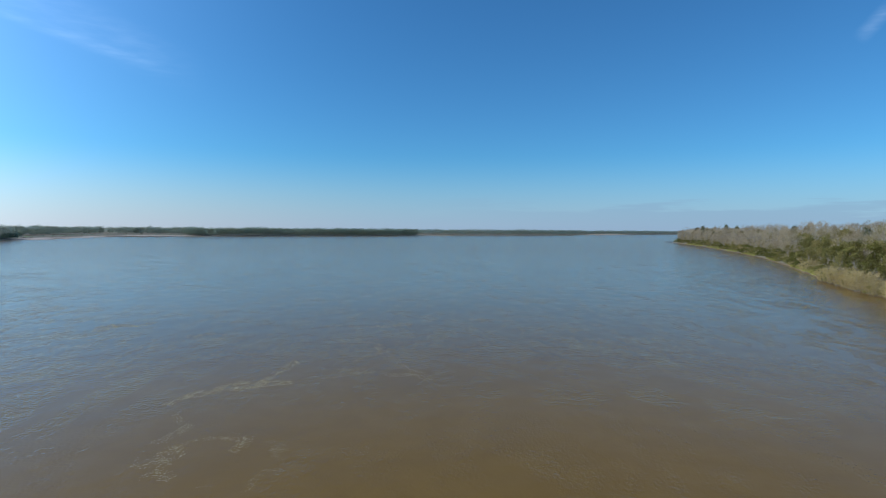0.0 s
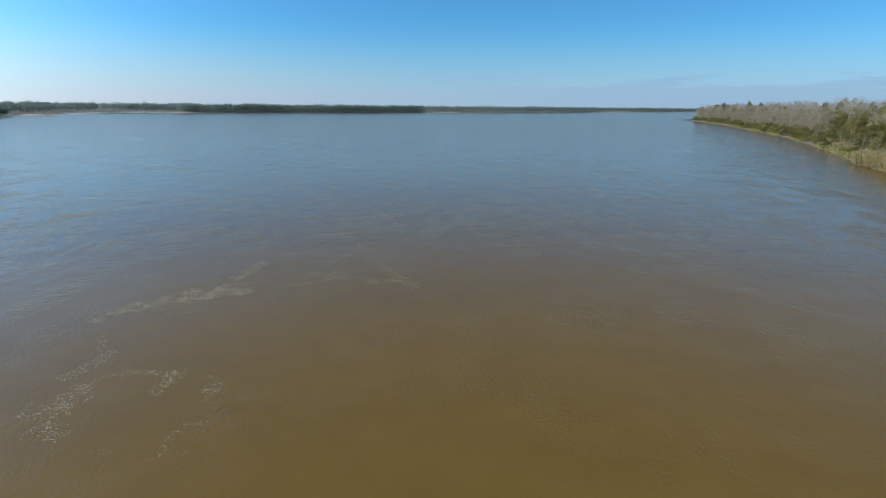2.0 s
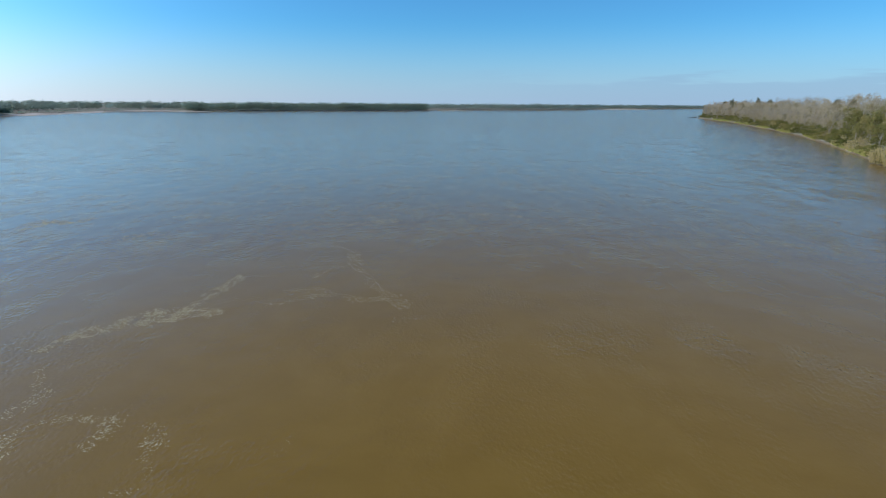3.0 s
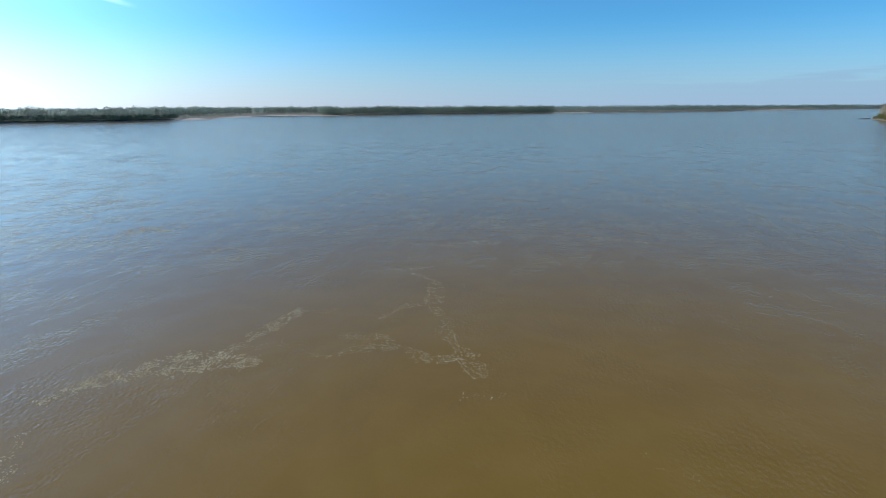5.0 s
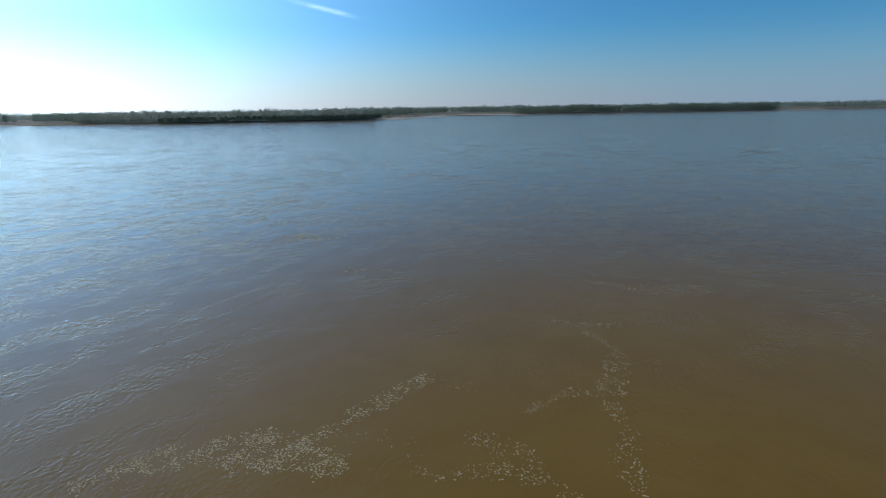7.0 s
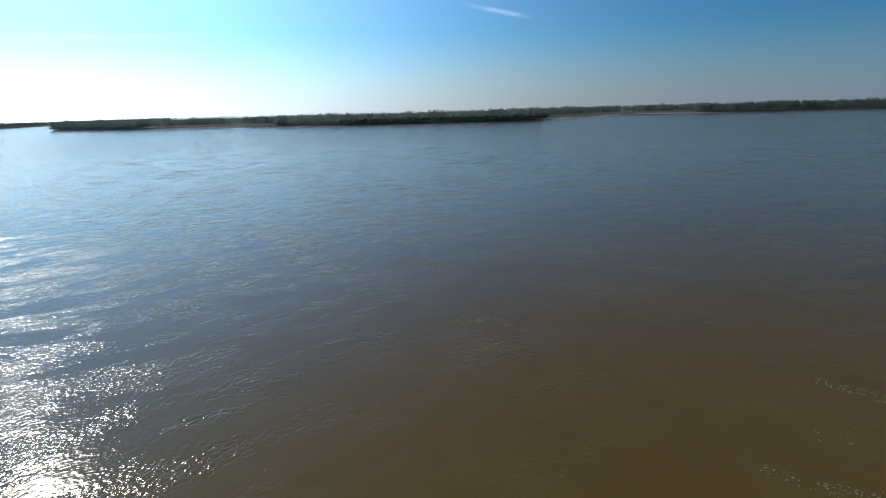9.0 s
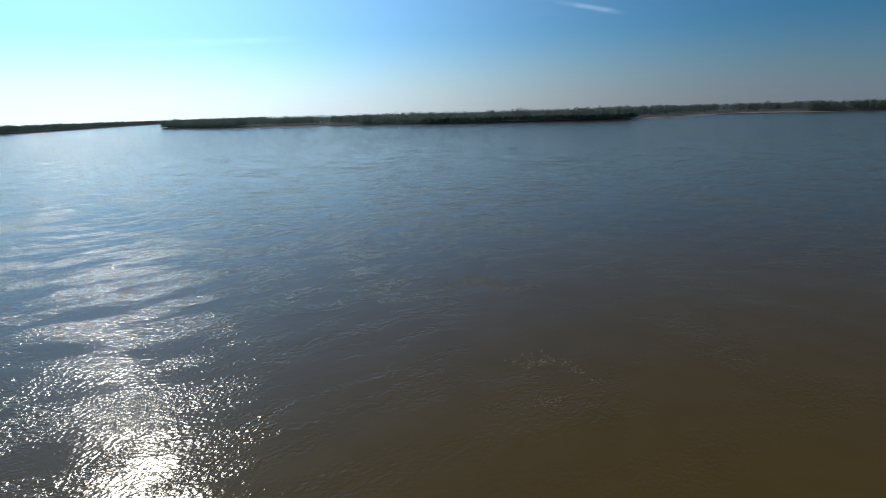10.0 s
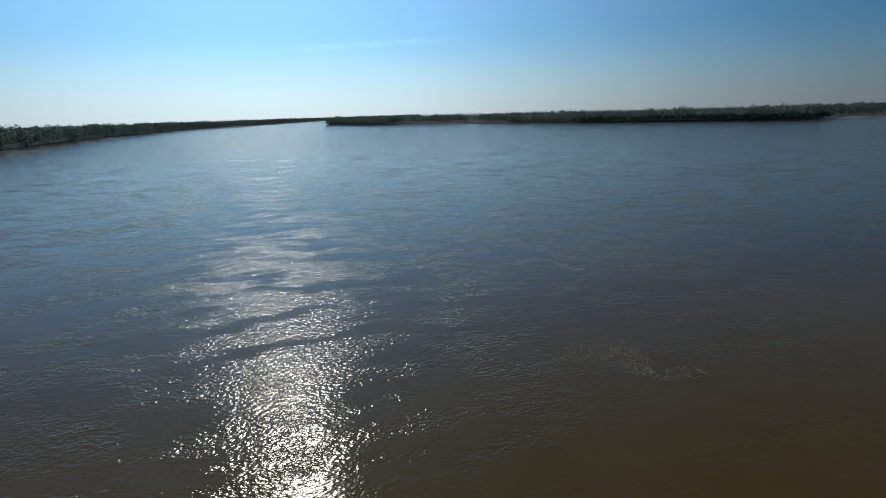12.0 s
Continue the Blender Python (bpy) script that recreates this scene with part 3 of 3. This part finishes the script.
def woods(name, shore, side, rows, gap, height, setback, mat, label, seed, lo=0.0, hi=1e9, sprays=205, size=1.12, girth=1.0):
    """Far woodland: many small uneven crowns of sprays on trunks, in one mesh."""
    rng = np.random.default_rng(seed)
    line = [(p, Vector((-d.y, d.x)) * side, s) for p, d, s in sampled(shore, 3.0, 3.0, seed)]
    pos, tall = [], []
    for r in range(rows):
        nxt = 0.0
        for p, n, s in line:
            if s < nxt or not lo <= s <= hi:
                continue
            nxt = s + gap * rng.uniform(0.35, 1.65)
            q = p + n * (setback + r * 8.0 + rng.uniform(-4, 4))
            pos.append((q.x, q.y))
            swell = 1 + 0.13 * noise.noise(Vector((s * 0.012, seed, 1))) + 0.15 * noise.noise(Vector((s * 0.035, r, seed)))
            tall.append(height * swell * rng.uniform(0.86, 1.07) * (0.86 + 0.14 * min(1, (r + 1) / 3)))
    pos, tall = np.array(pos), np.array(tall)
    n = len(pos)
    wide = tall * 0.38 * rng.uniform(0.75, 1.35, n) * girth
    high = tall * rng.uniform(0.42, 0.47, n)
    # each crown is a rounded shell of leaf sprays and twigs that swells into a few lobes
    knobs = rng.normal(size=(n, 6, 3)) + (0.0, 0.0, 0.35)
    knobs /= np.linalg.norm(knobs, axis=2, keepdims=True)

    def crown(unit, inner, outer):
        swollen = 0.70 + 0.32 * np.clip(np.einsum("nsk,njk->nsj", unit, knobs).max(axis=2), 0, 1) ** 3
        r = (swollen * rng.uniform(inner, outer, swollen.shape))[..., None] * unit
        return np.stack([pos[:, None, 0] + r[..., 0] * wide[:, None], pos[:, None, 1] + r[..., 1] * wide[:, None], 1.7 + tall[:, None] * 0.52 + r[..., 2] * high[:, None]], -1)

    d = rng.normal(size=(n, sprays, 3)) + (0.0, 0.0, 0.15)
    d /= np.linalg.norm(d, axis=2, keepdims=True)
    c = crown(d, 0.82, 1.03).reshape(-1, 3)
    face = d.reshape(-1, 3) * (1.0, 1.0, 0.8) + (0.0, 0.0, 0.2) + rng.normal(size=c.shape) * 0.35
    a = np.cross(face, rng.normal(size=c.shape))
    a /= np.linalg.norm(a, axis=1, keepdims=True)
    b = np.cross(face, a)
    b /= np.linalg.norm(b, axis=1, keepdims=True)
    k = size * rng.uniform(0.5, 1.3, (len(c), 1))
    tri = np.stack([c - a * k * 0.5 - b * k * 0.5, c - a * k * 0.45 + b * k * 0.5, c + a * k * 0.65], 1).reshape(-1, 3)
    faces = np.arange(len(tri)).reshape(-1, 3)
    # a slim three-sided trunk in each crown
    ring = np.array([(math.cos(2.094 * i), math.sin(2.094 * i)) for i in range(3)])
    stem = np.empty((n, 6, 3))
    stem[:, :3, :2] = pos[:, None] + ring * tall[:, None, None] * 0.012
    stem[:, 3:, :2] = pos[:, None] + ring * tall[:, None, None] * 0.006
    stem[:, :3, 2], stem[:, 3:, 2] = 1.0, (1.6 + tall * 0.35)[:, None]
    sf = np.array([(0, 1, 4, 3), (1, 2, 5, 4), (2, 0, 3, 5)])
    hf = (sf[None] + (np.arange(n) * 6)[:, None, None]).reshape(-1, 4)
    me = bpy.data.meshes.new(name)
    me.from_pydata(np.vstack([tri, stem.reshape(-1, 3)]).tolist(), [], faces.tolist() + (len(tri) + hf).tolist())
    me.materials.append(mat)
    me.materials.append(DRIFT)
    me.polygons.foreach_set("material_index", np.repeat((0, 1), (len(faces), len(hf))).astype(np.int32))
    me.update()
    return tagged(new(name, me), label, "woodland", kind="stuff")


# far and channel woods carry their distance haze in the leaf colour
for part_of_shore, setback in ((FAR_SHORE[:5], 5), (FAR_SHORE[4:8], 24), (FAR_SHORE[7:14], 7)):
    woods("far_woods", part_of_shore, 1, 3, 6.0, 15.5, setback, HAZYLEAF, "distant grey-green woodland on the low bank, paled for haze", 21)
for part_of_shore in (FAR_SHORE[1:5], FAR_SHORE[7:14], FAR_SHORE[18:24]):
    woods("waterside_scrub", part_of_shore, 1, 2, 3.2, 4.6, 1.0, HAZYGREEN, "low grey-green scrub overhanging the far waterline, paled for haze", 33, sprays=40, size=1.0, girth=1.8)
woods("far_woods", FAR_SHORE[8:14], 1, 3, 5.0, 7.5, 4, HAZYGREEN, "lower green willows before the distant woodland, paled for haze", 22, girth=1.6)
woods("far_woods", [(-545, 640), (-575, 760), (-620, 900), (-600, 985), (-446, 985)], 1, 3, 6.0, 15.5, 10, HAZYLEAF, "distant grey-green woodland behind the sand bars, paled for haze", 23)
woods("far_woods", FAR_SHORE[18:24], 1, 3, 5.5, 15.5, 3, HAZYGREEN, "even dark green woodland down to the water, paled for haze", 24, girth=1.2)
woods("far_woods", FAR_SHORE[24:], 1, 3, 6.0, 15.0, 5, HAZYLEAF, "faraway grey woodland along the river bend, paled for haze", 25, sprays=110, size=1.1)
woods("spit_scrub", [(-486, 628), (-505, 690), (-520, 760), (-556, 880), (-520, 935), (-450, 948)], 1, 2, 11.0, 2.2, 9, HAZYGREEN, "low scrub scattered over the sand spit", 30, sprays=24, size=0.9, girth=2.0)
woods("channel_woods", LEFT_SHORE[2:], 1, 2, 5.5, 15.0, 5, HAZYLEAF, "dark woodland along the side channel, paled for haze", 26, sprays=210)
woods("waterside_scrub", LEFT_SHORE[2:10], 1, 1, 3.0, 4.0, 1.0, HAZYLEAF, "low grey-green scrub overhanging the side channel, paled for haze", 34, sprays=40, size=1.0, girth=1.8)
woods("bank_woods", RIGHT_SHORE[2:13], -1, 4, 8.0, 16.0, 46, TWIG, "bare grey-tan woodland deeper in the bank", 27, sprays=110, size=0.9)
woods("bank_woods", RIGHT_SHORE[:3], -1, 3, 10.0, 15.0, 10, TWIG, "bare grey-tan woodland along the near bank", 28, sprays=60)


woods("far_woods", [(-1500, 330), (-1150, 300), (-1000, 420), (-740, 600), (-660, 760), (-680, 900), (-600, 1050), (-300, 1160), (-100, 1300), (0, 1450), (250, 1600), (380, 1800)], 1, 2, 6.0, 16.5, 10, HAZYLEAF, "distant woodland further inland, paled for haze", 29, sprays=150, size=0.9, girth=1.3)


# ---------- driftwood ----------
def driftwood(length, seed):
    random.seed(seed)
    log = new("driftwood_log")
    t, r = Geo(), Geo()
    p, d, rad = Vector((0, 0, 0.35)), Vector((1, 0, 0.03)), 0.38
    for i in range(5):
        q = p + d * length / 5 + Vector((0, random.gauss(0, 0.15), random.gauss(0, 0.06)))
        t.tube(p, q, rad, rad * 0.82, 8)
        p, rad = q, rad * 0.82
    for i in range(9):
        a = 6.283 * i / 9
        r.tube((0.1, 0, 0.45), (-random.uniform(0.5, 1.3), math.cos(a) * 1.5, 0.9 + math.sin(a) * random.uniform(0.7, 1.9)), 0.16, 0.04, 4)
    part("trunk", t, DRIFT, log)
    part("root_plate", r, DRIFT, log)
    for i in range(4):
        b = Geo()
        x = length * random.uniform(0.35, 0.95)
        b.tube((x, 0, 0.4), (x + random.uniform(0.4, 1.6), random.uniform(-1.6, 1.6), random.uniform(0.8, 2.4)), 0.09, 0.02, 4)
        part("branch", b, DRIFT, log)
    return tagged(log, "dark stranded driftwood log with root plate", "driftwood", "driftwood on the sand bars")


log = driftwood(11.0, 71)
log.matrix_basis = pose(-474, 655, 0.4, 0, 0, 40)
for x, y, z, turn, s in ((-478, 626, 0.6, 140, 0.9), (-496, 640, 1.2, 75, 0.8), (-490, 835, 0.5, 20, 1.0), (-468, 862, 0.45, 65, 0.8), (-508, 818, 0.5, 120, 0.9), (-455, 880, 0.3, 10, 0.7), (-505, 720, 1.1, 10, 0.7), (310, 735, 0.1, 190, 1.1)):
    copy_thing(log, Matrix.LocRotScale((x, y, z), Euler((0, 0, radians(turn))), (s, s, s)))


# ---------- channel buoys ----------
def lathe(rings, sides=20):
    g = Geo()
    for r, z in rings:
        for i in range(sides):
            a = 6.283185 * i / sides
            g.v.append(Vector((r * math.cos(a), r * math.sin(a), z)))
    for k in range(len(rings) - 1):
        for i in range(sides):
            j = (i + 1) % sides
            g.f.append((k * sides + i, k * sides + j, (k + 1) * sides + j, (k + 1) * sides + i))
    g.f.append(tuple(reversed(range(sides))))
    g.f.append(tuple((len(rings) - 1) * sides + i for i in range(sides)))
    return g


buoy = new("channel_buoy")
part("hull", lathe(((0.2, -0.9), (0.62, -0.6), (0.72, -0.1), (0.72, 0.28), (0.62, 0.4), (0.45, 0.46))), PAINT, buoy)
part("can", lathe(((0.40, 0.44), (0.42, 0.5), (0.42, 1.35), (0.38, 1.45), (0.2, 1.48))), PAINT, buoy)
ring = Geo()
for i in range(10):
    a, b = 6.283 * i / 10, 6.283 * (i + 1) / 10
    ring.tube((0.16 * math.cos(a), 0, 1.62 + 0.16 * math.sin(a)), (0.16 * math.cos(b), 0, 1.62 + 0.16 * math.sin(b)), 0.03, 0.03, 5)
part("lifting_ring", ring, STEEL, buoy)
tagged(buoy, "dark can-shaped channel buoy afloat on the river", "buoy", "channel buoys")
buoy.matrix_basis = pose(-391, 198, -0.25, 4, 3, 0) @ Matrix.Scale(0.72, 4)
copy_thing(buoy, pose(-149, 515, -0.25, -5, 2, 40) @ Matrix.Scale(0.72, 4))


# ---------- foam ----------
def foam(points, density, fleck):
    """Clotted flecks of drifting foam in a winding band: x, y and width along it, flecks to the square metre, size of a fleck."""
    line = sampled([p[:2] for p in points], 0.3, 0.35, len(points) + points[0][0])
    stops = [0.0]
    for a, b in zip(points, points[1:]):
        stops.append(stops[-1] + math.hypot(b[0] - a[0], b[1] - a[1]))
    g = Geo()
    for (p, d, s), (_, _, s1) in zip(line, line[1:]):
        n = Vector((-d.y, d.x))
        width = float(np.interp(s, stops, [w for _, _, w in points])) * (1.0 + 0.5 * noise.noise(Vector((s * 0.7, points[0][0], 2))))
        for i in range(int(density * 4.2 * width * (s1 - s) + random.random())):
            q = p + n * random.uniform(-0.5, 0.5) * width + n * random.gauss(0, 0.12) + d * random.uniform(-0.2, 0.2)
            clot = noise.noise(Vector((q.x * 1.1, q.y * 1.1, 1))) + 0.3 * noise.noise(Vector((q.x * 3.1, q.y * 3.1, 4)))
            if clot < random.uniform(-0.6, 0.2):
                continue
            r = 0.52 * fleck * random.choice((0.45, 0.6, 0.75, 0.9, 1.1, 1.4))
            k, turn, long = random.choice((5, 6, 7)), random.uniform(0, 3.14), random.uniform(1.0, 1.7)
            b = len(g.v)
            for j in range(k):
                a = 6.283 * j / k
                x, y = math.cos(a) * r * long * random.uniform(0.6, 1.15), math.sin(a) * r * random.uniform(0.6, 1.15)
                g.v.append(Vector((q.x + x * math.cos(turn) - y * math.sin(turn), q.y + x * math.sin(turn) + y * math.cos(turn), 0.006)))
            g.v.append(Vector((q.x, q.y, 0.007 + r * 0.1)))
            for j in range(k):
                g.f.append((b + j, b + (j + 1) % k, b + k))
    if g.f:
        tagged(part("river_foam", g, FOAM), "pale tan foam flecks drifting in a winding streak", "foam", kind="stuff")


random.seed(31)
foam(((-24.7, 48.4, 0.9), (-24.3, 49.7, 1.2), (-24, 51.1, 1.8), (-22.5, 52.3, 2), (-21.1, 54.1, 2.8), (-19, 55.1, 3), (-16.8, 55.5, 2), (-15.3, 55.7, 0.8)), 26, 0.075)
foam(((-18.8, 56, 0.8), (-18.4, 58, 1), (-18.3, 59.8, 1.3), (-17.6, 61.8, 1.6), (-17.5, 64.3, 1.7), (-17.2, 65.2, 1)), 18, 0.075)
foam(((-17.7, 65.1, 1), (-14.8, 64.8, 1.6)), 3, 0.06)
foam(((-17.1, 57.6, 0.8), (-15.9, 58.6, 0.9), (-13.7, 59, 0.7)), 4, 0.06)
foam(((-23.9, 49.3, 0.8), (-21.7, 50.2, 0.9)), 4, 0.06)
foam(((-14.4, 77.2, 0.7), (-12, 78, 0.8), (-9.6, 79.1, 0.8)), 9, 0.07)
foam(((-11.5, 76.5, 0.6), (-9, 74.7, 0.9), (-8, 71.4, 1.4), (-7.6, 68.6, 2)), 11, 0.07)
foam(((-7.2, 68, 0.8), (-5.5, 65.3, 0.9), (-5.4, 63.4, 1.4), (-4, 61.3, 0.8), (-2.9, 59.5, 2.1), (-1.7, 58, 1.4), (-1.6, 56.7, 1)), 10, 0.07)
foam(((-7.6, 68.6, 1.3), (-8.8, 68.3, 1.3), (-9.8, 66.3, 0.5), (-10.7, 64.3, 0.7)), 10, 0.065)
foam(((-2, 54.7, 0.6), (-0.5, 55, 0.6), (0.6, 55.7, 0.5)), 7, 0.06)
foam(((-12.3, 61, 0.8), (-10.8, 61, 1.3), (-9.4, 60.7, 2.4), (-8.2, 59.7, 1.3), (-7.1, 60.1, 0.5), (-5.5, 58.6, 1.4), (-3.7, 58.9, 1.1), (-2.9, 59.5, 1.2)), 10, 0.07)
foam(((-9.3, 59.8, 1), (-10.7, 58.7, 0.8), (-11.5, 57.4, 0.5), (-13.1, 57.3, 0.5)), 12, 0.065)
foam(((-13.7, 58.1, 0.6), (-13, 59.5, 0.5)), 9, 0.06)
foam(((-23.2, 46.8, 0.3), (-21.6, 44.2, 0.5), (-20.3, 43.1, 0.9), (-20.5, 41.7, 0.9), (-20.9, 40.5, 0.9), (-21.1, 39.4, 0.7)), 16, 0.07)
foam(((-19.9, 37.7, 0.6), (-19.3, 38.4, 1.6), (-18.9, 39.1, 1.2)), 17, 0.065)
foam(((-18.7, 37.8, 1), (-19.2, 39.6, 0.4), (-18.5, 40.4, 0.5), (-17.2, 40.9, 0.8), (-16.3, 41.2, 1.4), (-15.4, 40.6, 1.1), (-14.6, 40, 1.2), (-14.8, 39, 1.4), (-15, 38.3, 1), (-15.2, 37.8, 0.3)), 20, 0.065)
foam(((-14.9, 40.5, 0.4), (-14.2, 41.2, 0.4)), 9, 0.06)
foam(((-20.8, 36.3, 1.6), (-20, 36.5, 1.6), (-18.8, 36.3, 1.2), (-18.6, 36.8, 1), (-18.5, 38, 0.7)), 19, 0.065)
foam(((-19.1, 34.6, 1.2), (-18.3, 34.4, 1.5), (-17.5, 34, 1.1), (-17, 34.4, 0.4)), 19, 0.06)
foam(((-18.7, 35.7, 0.5), (-19.3, 35.2, 1)), 12, 0.06)
foam(((-13.2, 40.2, 0.3), (-12.5, 40, 0.6), (-11.5, 38.6, 1.1), (-11.9, 38.3, 0.9), (-11, 36.8, 0.4), (-10.8, 35.8, 0.6), (-11.5, 35.1, 0.9), (-11.7, 34.4, 0.6), (-11.9, 33.8, 0.25), (-11.8, 33, 0.8), (-11.6, 32.4, 0.6)), 15, 0.055)
foam(((-15, 33.1, 0.25), (-14, 32.8, 0.25)), 8, 0.05)
foam(((-5.4, 39.3, 0.4), (-5.3, 37.7, 0.3)), 7, 0.045)
foam(((7.6, 51.5, 0.4), (8.6, 50.7, 0.6), (10, 50.2, 0.6)), 5, 0.045)
foam(((-15.7, 88, 0.8), (-12.4, 88.4, 1.5), (-10.7, 88, 2.6), (-6.6, 90.5, 3), (-5.1, 91.8, 1.5)), 8, 0.08)
foam(((-13.8, 81.9, 1), (-12.4, 82.8, 1)), 5, 0.06)
foam(((-7.6, 73.7, 1.8), (-5.7, 74.1, 1.8)), 3.5, 0.055)
foam(((-15.8, 65.1, 1), (-13.9, 65.2, 1)), 4, 0.055)
foam(((3.9, 96.4, 1.2), (8.7, 95.7, 1), (12.8, 94.1, 1)), 6, 0.08)
foam(((-53, 82, 1), (-53.3, 84.7, 3), (-53.4, 87.4, 3.2), (-49.1, 86.6, 1.8), (-48.1, 90.6, 1.2)), 11, 0.11)
foam(((-36.7, 78.3, 1.6), (-36.7, 80.5, 2.2), (-34.6, 80.8, 1), (-33.4, 80.7, 0.6), (-32, 81.2, 0.5)), 11, 0.075)
foam(((-32.5, 76.6, 1.4), (-31.6, 77.7, 1.3)), 12, 0.065)
foam(((-41.7, 72.1, 0.9), (-38.8, 70.1, 0.4)), 6, 0.055)
foam(((-40.7, 97.2, 1), (-37.3, 100.6, 1.2)), 3, 0.055)
foam(((-29.6, 59.1, 0.35), (-28.8, 60.3, 0.3)), 14, 0.045)
foam(((-49.3, 86.5, 1.2), (-48.3, 87.9, 1.9)), 7, 0.085)
